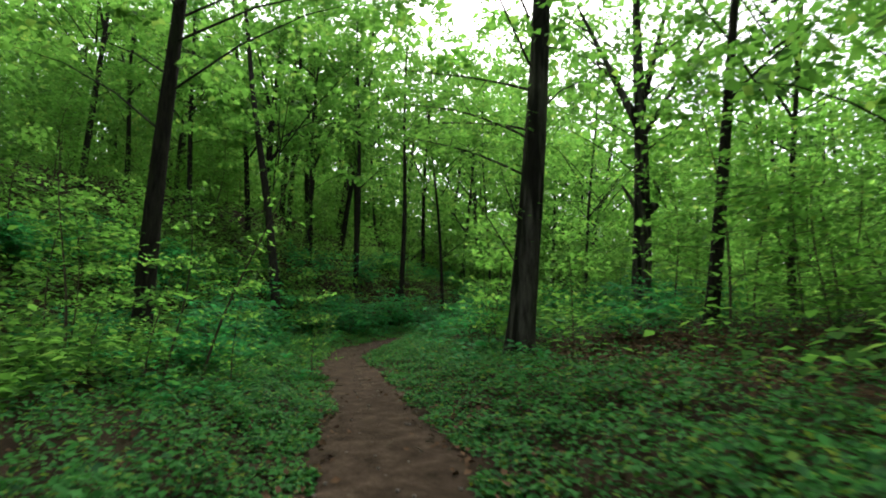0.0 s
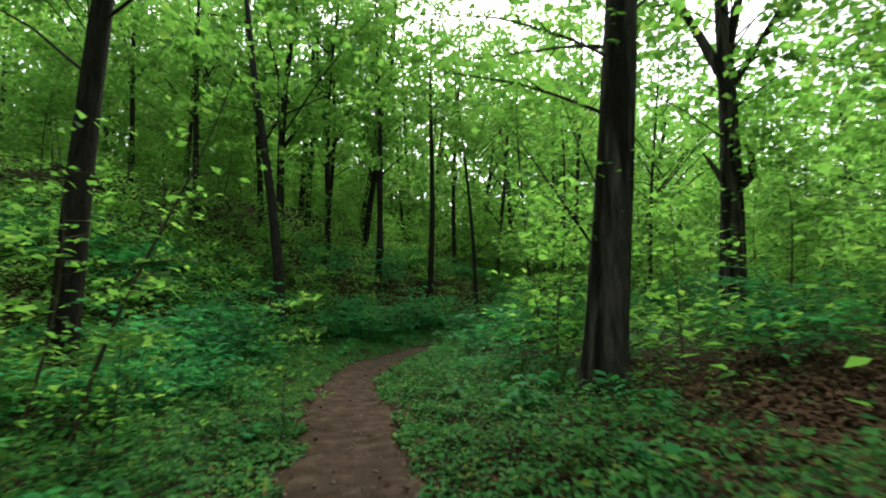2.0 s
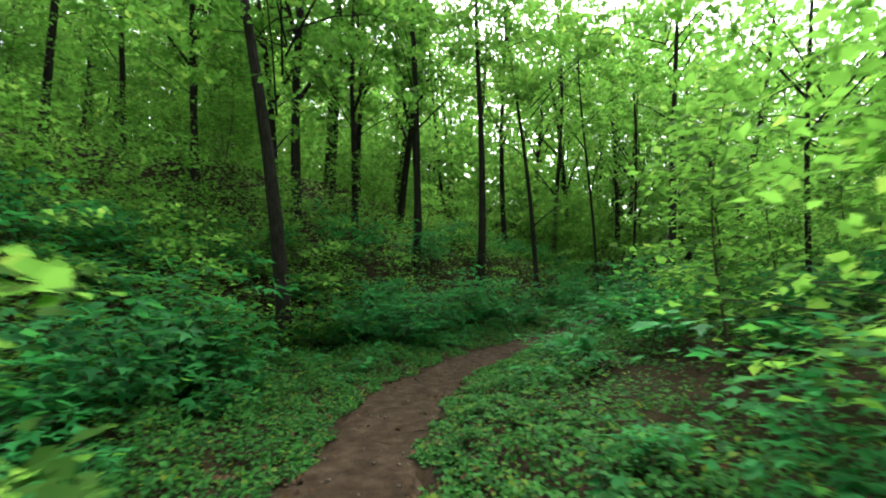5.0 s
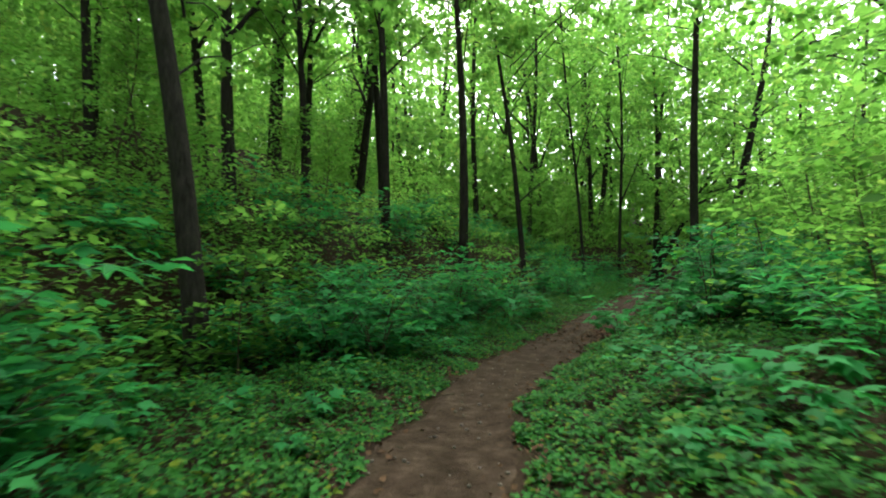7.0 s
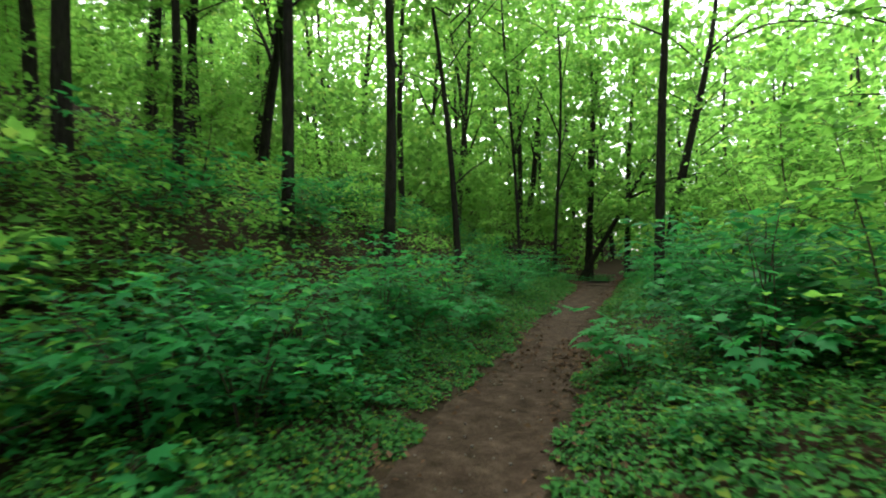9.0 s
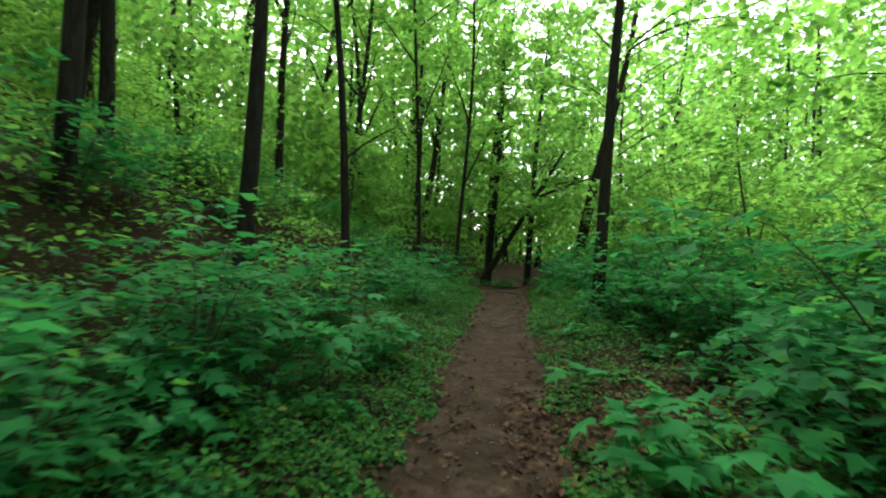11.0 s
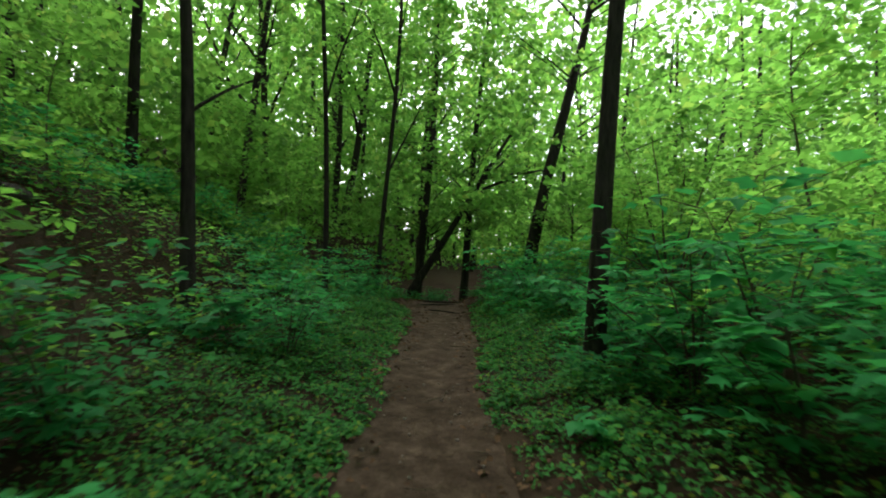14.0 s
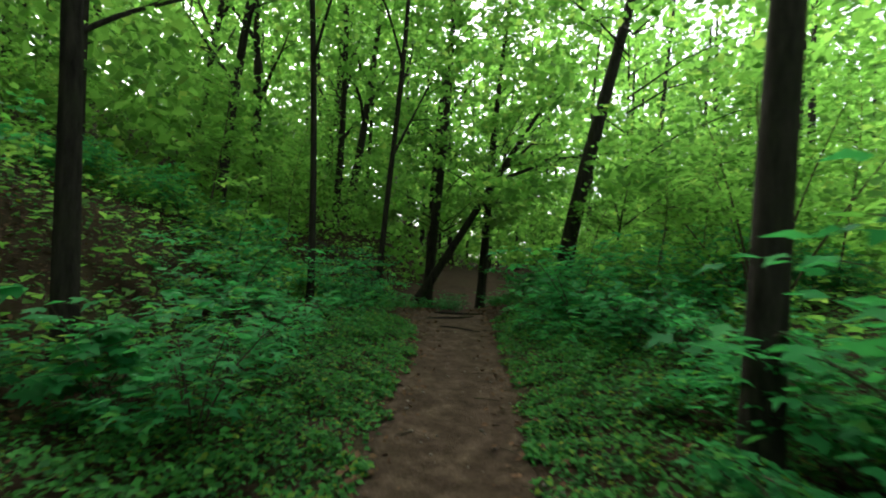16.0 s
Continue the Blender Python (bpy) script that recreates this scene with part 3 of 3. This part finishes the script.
# Past the head of the trail the slope lies bare under the trees.
head = (np.abs(beside(cx, cy)) < 6.5) & (cy < 49) & (lift < 7)
ok = ~head & (clump > -0.5) & (rng.uniform(0, 1, n) > np.maximum(0.48 * thin, open_air))
at = np.stack([cx, cy, height(cx, cy) + 0.3 + lift], 1)[ok]
co, fa = leaves(rng, at, rng.uniform(0.22, 0.46, len(at)) * np.where(d[ok] > 60, 4.0, 1.0), KITE, 1.3)
tagged(new("far_foliage", fast_mesh("far_foliage", co, fa, CROWN_LEAF)), "massed green leaves of the woods further off", "far woods", kind="stuff")
poles = []
for k in range(260):
    a, d = rng.uniform(radians(-60), radians(240)), rng.uniform(34, 62)
    x, y = d * math.cos(a) - 2, 14 + d * math.sin(a)
    z, lx, r = h(x, y), rng.normal(0.02, 0.05), rng.uniform(0.1, 0.24)
    poles.append(tube(np.array([(x, y, z - 0.3), (x + 5 * lx, y, z + 5), (x + 10 * lx + rng.normal(0, 0.2), y, z + 10), (x + 16 * lx, y, z + 17)]), (r, r * 0.8, r * 0.6, r * 0.3), 7))
tagged(new("far_stems", fast_mesh("far_stems", *joined(poles), BARK, True)), "dark stems of the woods further off", "far woods", kind="stuff")


BLADE = fast_mesh("leaf", MAPLE[0], MAPLE[1], SHRUB_LEAF)


def shrub(seed, tall, wide, count, leaf, shape, name, label, material_leaf=SHRUB_LEAF, apart=False):
    """A low woody plant: a few thin stems and tiers of level leaves."""
    rng = np.random.default_rng(seed)
    top = new(name)
    stems, at = [], []
    for k in range(max(2, int(3.5 * wide / 0.6))):
        a = rng.uniform(0, 6.28)
        reach = wide * rng.uniform(0.1, 0.75)
        t = np.linspace(0, 1, 7)[:, None]
        end = np.array([reach * math.cos(a), reach * math.sin(a), tall * rng.uniform(0.6, 1)])
        line = t * end * np.array([1, 1, 0]) * t + t * np.array([0, 0, end[2]]) + np.array([0.05 * math.cos(a), 0.05 * math.sin(a), -0.06])
        stems.append(tube(line, np.linspace(0.008 + 0.004 * tall, 0.003, 7), 4))
        for q in range(2, 7):
            for s in range(1 + q % 2):
                b = rng.uniform(0, 6.28)
                tip = line[q] + wide * rng.uniform(0.25, 0.5) * np.array([math.cos(b), math.sin(b), rng.uniform(0.0, 0.35)])
                stems.append(tube(np.array([line[q], (line[q] + tip) / 2 + (0, 0, 0.02), tip]), (0.004, 0.003, 0.002), 3))
                at += [line[q] + (tip - line[q]) * f for f in (0.45, 0.75, 1.0)]
    at = np.array(at)
    pick = at[rng.integers(0, len(at), count)] + rng.normal(0, 1, (count, 3)) * (wide * 0.13, wide * 0.13, 0.02)
    pick[:, 2] = np.maximum(pick[:, 2], 0.05)
    head = np.arctan2(pick[:, 1], pick[:, 0]) + rng.normal(0, 0.9, count)
    tagged(child("stem", fast_mesh("stem", *joined(stems), TWIG, True), top), kind="stuff")
    if apart:
        for p, a in zip(pick, head):
            s = leaf * rng.uniform(0.65, 1.25)
            child("leaf", BLADE, top).matrix_basis = pose(*p, rng.normal(-8, 14), rng.normal(0, 14), math.degrees(a) - 90) @ Matrix.Diagonal((s, s, s, 1))
        return tagged(top, label, "shrub", "undergrowth beside the path")
    co, fa = leaves(rng, pick, rng.uniform(0.65, 1.25, count) * leaf, shape, 0.25, head, 0.25)
    tagged(child("foliage", fast_mesh("foliage", co, fa, material_leaf), top), kind="stuff")
    return tagged(top, label, "shrub", "undergrowth beside the path")


BUSH = [shrub(400 + k, tall, wide, n, leaf, TRILOBE, "shrub", "leafy green understorey shrub with tiers of level leaves")
        for k, (tall, wide, n, leaf) in enumerate([(0.85, 0.85, 330, 0.115), (1.05, 0.95, 380, 0.12), (0.65, 0.8, 300, 0.11), (1.25, 1.0, 400, 0.125), (0.45, 0.5, 170, 0.09)])]
SEEDLING = [shrub(420 + k, tall, wide, n, leaf, MAPLE, "maple_seedling", "young maple with broad lobed leaves held level")
            for k, (tall, wide, n, leaf) in enumerate([(0.45, 0.45, 46, 0.14), (0.75, 0.6, 70, 0.17), (0.3, 0.3, 26, 0.12), (0.95, 0.7, 95, 0.18)])]
for k, ob in enumerate(BUSH + SEEDLING):
    x, y = -9.5 - 0.9 * (k % 3), 12.5 + 1.1 * k
    ob.location = (x, y, h(x, y))


rng = np.random.default_rng(33)
spots = []
# Plants that stand out beside the trail: kit, which, place, size.
for kit, k, x, y, s in ((SEEDLING, 3, -1.9, 23.5, 1.0), (SEEDLING, 3, -1.5, 24.8, 0.95), (SEEDLING, 3, -2.5, 23.3, 1.1), (SEEDLING, 1, -2.9, 22.3, 1.1), (SEEDLING, 1, 0.15, 15.9, 0.9),
                        (SEEDLING, 0, -0.45, 15.3, 0.9), (BUSH, 1, 1.4, 18.0, 1.0), (SEEDLING, 3, -0.05, 20.7, 0.9), (SEEDLING, 3, 1.9, 20.9, 1.0), (SEEDLING, 1, 0.3, 19.2, 1.0),
                        (BUSH, 3, -0.15, 29.2, 0.95), (BUSH, 3, 0.0, 30.6, 1.0), (SEEDLING, 0, 1.35, 9.9, 1.0), (SEEDLING, 0, 2.4, 9.7, 1.0), (BUSH, 3, -3.7, 19.6, 1.15),
                        (BUSH, 1, -4.3, 20.8, 1.2), (BUSH, 3, -3.3, 21.2, 1.0), (BUSH, 3, -5.2, 21.6, 1.2), (BUSH, 3, -3.0, 25.6, 0.9), (BUSH, 2, 5.0, 38.6, 0.8), (BUSH, 2, 6.9, 38.9, 0.8), (BUSH, 1, 7.9, 40.2, 0.7), (BUSH, 0, 4.1, 40.4, 0.7), (BUSH, 2, 5.9, 39.8, 0.8), (BUSH, 0, 6.6, 41.5, 0.8)):
    if kit is SEEDLING:
        tall, wide, n, leaf = ((0.45, 0.45, 44, 0.14), (0.75, 0.6, 64, 0.17), (0.3, 0.3, 26, 0.12), (0.95, 0.72, 96, 0.18))[k]
        ob = shrub(int(700 + 13 * x + 7 * y), tall * s, wide * s, n, leaf, MAPLE, "maple_seedling", "young maple with broad lobed leaves beside the path", apart=True)
        ob.location = (x, y, h(x, y))
    else:
        ob = copy_thing(kit[k], pose(x, y, h(x, y), 0, 0, rng.uniform(0, 360)))
        ob.scale = (s, s, s)
    spots.append((x, y))
for x, y, s in ((-2.3, 7.4, 0.75), (-1.6, 8.1, 0.6), (-1.2, 9.9, 0.6), (-3.6, 8.0, 0.7), (6.2, 9.4, 1.0), (1.5, 17.3, 0.6)):
    ob = copy_thing(YOUNG[2], pose(x, y, h(x, y), 0, 0, rng.uniform(0, 360)))
    ob.scale = (s, s, s)
while len(spots) < 350:
    y = rng.uniform(2, 40)
    side = 1 if rng.uniform() < 0.54 else -1
    u = side * (rng.uniform(1.15, 3.4) if rng.uniform() < 0.45 else rng.uniform(2.2, 9.5))
    x = float(trail_x(y)) - u
    keep = np.interp(y, [2, 7, 10, 40], [0.05, 0.2, 1, 1]) * (1 - float(bare(x, y)))
    if side < 0:
        keep *= np.interp(y, [0, 10.4, 12.4, 17, 19], [0.0, 0.03, 0.6, 0.7, 1])
    if side > 0 and 24 < y < 35 and u < 8:
        keep *= 0.25
    if rng.uniform() > keep or any(math.hypot(x - a, y - b) < 0.42 for a, b in spots):
        continue
    spots.append((x, y))
    near = abs(u) < 2.0
    small = abs(u) < np.interp(y, [0, 12, 18, 22, 40], [1.5, 2.3, 1.6, 2.2, 2.0]) or math.hypot(x + 5.0, y - 17.2) < 1.6
    kit = SEEDLING if rng.uniform() < (0.55 if near else 0.25) else BUSH
    k = rng.integers(len(kit))
    if small:
        kit, k = (SEEDLING, 2) if rng.uniform() < 0.6 else (BUSH, 4)
    s = rng.uniform(0.8, 1.25) * (1.25 if 2.0 < u < 7 and 13 < y < 29 or u < -2 and y > 19 else 1.0)
    ob = copy_thing(kit[k], pose(x, y, h(x, y), rng.normal(0, 4), rng.normal(0, 4), rng.uniform(0, 360)))
    ob.scale = (s, s, s)


# Low leaves that carpet the floor on both sides.
def carpet(name, seed, count, reach, size, tall, label, y_from=0.5, y_to=42.0, clear=0.5, left=0.5, mat=COVER_LEAF):
    rng = np.random.default_rng(seed)
    y = rng.uniform(y_from, y_to, count)
    u = (clear + reach * rng.uniform(0, 1, count) ** (1.9 if clear < 1 else 1.25)) * rng.choice((-1, 1), count, p=(1 - left, left))
    edge = half_width(y) - 0.05
    u = np.where(np.abs(u) < 2, np.sign(u) * (np.abs(u) + (edge - 0.5) * (2 - np.abs(u)) / 1.5), u)
    x = trail_x(y) - u
    mound = np.clip(0.5 + 0.45 * wave(x, y, 0.17, 0.7) + 0.25 * wave(x, y, 0.5, 1.9), 0, 1.3)
    patch = 0.45 + 0.5 * mound + 0.2 * wave(x, y, 0.45, 2.0)
    fade = np.clip((np.abs(u) - edge + 0.12 * wave(x, y, 0.22)) / 0.22, 0, 1)
    ok = rng.uniform(0, 1, count) < patch * fade * (1 - 0.88 * bare(x, y))
    x, y, u, edge, mound = x[ok], y[ok], u[ok], edge[ok], mound[ok]
    # the leaf-strewn bank of the gully
    if mat is CROWN_LEAF:
        keep = ~((y > 23) & (y < 36) & (u > 0) & (u < 10)) | (rng.uniform(0, 1, len(x)) < 0.3)
        x, y, u, edge, mound = x[keep], y[keep], u[keep], edge[keep], mound[keep]
    lift = np.clip((np.abs(u) - edge) / 0.8, 0.25, 1) * tall * (0.35 + 1.1 * mound)
    at = np.stack([x, y, height(x, y) + rng.uniform(0.1, 1, len(x)) ** 0.6 * lift], 1)
    co, fa = leaves(rng, at, rng.uniform(0.6, 1.3, len(x)) * size, KITE, 0.3)
    ob = new(name, fast_mesh(name, co, fa, mat))
    return tagged(ob, label, "groundcover", kind="stuff")


carpet("groundcover", 51, 300000, 2.8, 0.055, 0.15, "low carpet of small green leaves beside the path", 1.5, 35.0)
carpet("groundcover", 52, 130000, 8.0, 0.072, 0.26, "rough green low plants over the forest floor", 0.5, 42.0, 1.3)

carpet("groundcover", 53, 60000, 26.0, 0.19, 0.55, "rank green undergrowth on the bank and under the trees", -2.0, 52.0, 3.6, mat=CROWN_LEAF)
carpet("groundcover", 54, 70000, 11.0, 0.135, 0.6, "thick green undergrowth covering the bank", 5.0, 42.0, 3.4, 1.0, CROWN_LEAF)

# Dead leaves, twigs and pebbles.
rng = np.random.default_rng(61)
n = 22000
y = rng.uniform(0, 40, n)
u = rng.normal(0, 1, n) * np.where(rng.uniform(0, 1, n) < 0.45, 0.95, 5.0)
x = trail_x(y) - u
ok = rng.uniform(0, 1, n) < np.clip((np.abs(u) - 0.25) / 0.6, 0.015, 1)
x, y = x[ok], y[ok]
e = np.stack([rng.normal(3.9, 1.3, 13000), rng.normal(9.4, 1.5, 13000)], 1)
e2 = np.stack([rng.normal(1.0, 1.2, 3000), rng.normal(22.6, 0.8, 3000)], 1)
e3 = np.stack([rng.normal(-3.6, 1.6, 6000), rng.normal(31.0, 2.6, 6000)], 1)
x, y = np.concatenate([x, e[:, 0], e2[:, 0], e3[:, 0]]), np.concatenate([y, e[:, 1], e2[:, 1], e3[:, 1]])
ok = np.abs(beside(x, y)) > 0.12
x, y = x[ok], y[ok]
co, fa = leaves(rng, np.stack([x, y, height(x, y) + rng.uniform(0.022, 0.04, len(x))], 1), rng.uniform(0.03, 0.085, len(x)), KITE, 0.45)
tagged(new("leaf_litter", fast_mesh("leaf_litter", co, fa, DEAD_LEAF)), "brown dead leaves strewn over the forest floor", "leaf litter", kind="stuff")


# Small stones and twigs trodden into the trail, and in the litter beside it.
pebble = []
for k in range(420):
    y = rng.uniform(3, 34)
    u = rng.normal(0, 0.42)
    x = float(trail_x(y)) - u
    r = rng.uniform(0.006, 0.02)
    t = np.linspace(0.15, math.pi - 0.15, 4)
    line = np.stack([np.zeros(4), np.zeros(4), -np.cos(t) * r * 0.6], 1) + (x, y, h(x, y) + 0.02)
    pebble.append(tube(line, np.sin(t) * r * rng.uniform(0.8, 1.3), 6, rng, 0.12))
tagged(new("pebbles", fast_mesh("pebbles", *joined(pebble), STONE, True)), "small pale stones trodden into the path", "pebbles", kind="stuff")
sticks = []
for k in range(360):
    y = rng.uniform(3, 36)
    u = rng.choice((-1, 1)) * rng.uniform(0.35, 0.9) if k < 130 else rng.normal(0, 4)
    x = float(trail_x(y)) - u
    a, ln = rng.uniform(0, 6.28), rng.uniform(0.06, 0.3)
    q = np.array([(-0.5, 0, 0), (-0.1, rng.normal(0, 0.06), 0.02), (0.2, rng.normal(0, 0.06), 0.01), (0.5, 0, 0)]) * ln
    q = q @ np.array([(math.cos(a), math.sin(a), 0), (-math.sin(a), math.cos(a), 0), (0, 0, 1)])
    sticks.append(tube(q + (x, y, h(x, y) + 0.03), np.array((0.005, 0.006, 0.005, 0.003)) * rng.uniform(0.6, 1.4), 5))
tagged(new("twigs", fast_mesh("twigs", *joined(sticks), TWIG, True)), "thin dead twigs lying on the ground", "twigs", kind="stuff")


def fallen_log(x, y, turn, length, radius, label, mat=OLD_BARK):
    """A fallen stem, broken at both ends, sunk a little into the floor."""
    rng = np.random.default_rng(int(abs(x * 100)) + 3)
    s = np.linspace(-0.5, 0.5, 12) * length
    px, py = x + s * math.cos(radians(turn)), y + s * math.sin(radians(turn))
    line = np.stack([px, py + 0.03 * np.sin(s * 2), height(px, py) + radius * 0.55], 1)
    rad = radius * (1.05 - 0.25 * np.linspace(0, 1, 12))
    rad[[0, -1]] *= 0.35
    ob = new("fallen_log", fast_mesh("fallen_log", *tube(line, rad, 12, rng, 0.06), mat, True))
    return tagged(ob, label, "log")


fallen_log(3.6, 46.0, -8, 3.2, 0.16, "dark fallen log across the slope beyond the path")
fallen_log(-4.8, 30.5, 35, 3.0, 0.13, "rotting log in the leaf-strewn gully")


def root_step(x, y, turn, length, radius):
    """A root worn bare where it crosses the trail."""
    rng = np.random.default_rng(int(y * 100))
    s = np.linspace(-0.5, 0.5, 14) * length
    wob = 0.05 * np.sin(s * 5 + y)
    px = x + s * math.cos(radians(turn)) - wob * math.sin(radians(turn))
    py = y + s * math.sin(radians(turn)) + wob * math.cos(radians(turn))
    bow = radius * (0.45 + 0.5 * np.cos(s / length * math.pi))
    line = np.stack([px, py, height(px, py) + 0.01 + bow - 0.02], 1)
    ob = new("tree_root", fast_mesh("tree_root", *tube(line, radius * (1.1 - 0.5 * np.linspace(0, 1, 14)), 8, rng, 0.08), BARK, True))
    return tagged(ob, "worn dark tree root crossing the earth path", "root", "roots across the path")


for x, y, turn, ln, r in ((4.0, 34.3, -38, 0.9, 0.026), (4.3, 35.6, 14, 1.3, 0.034), (4.75, 36.3, -20, 1.2, 0.04)):
    root_step(x, y, turn, ln, r)
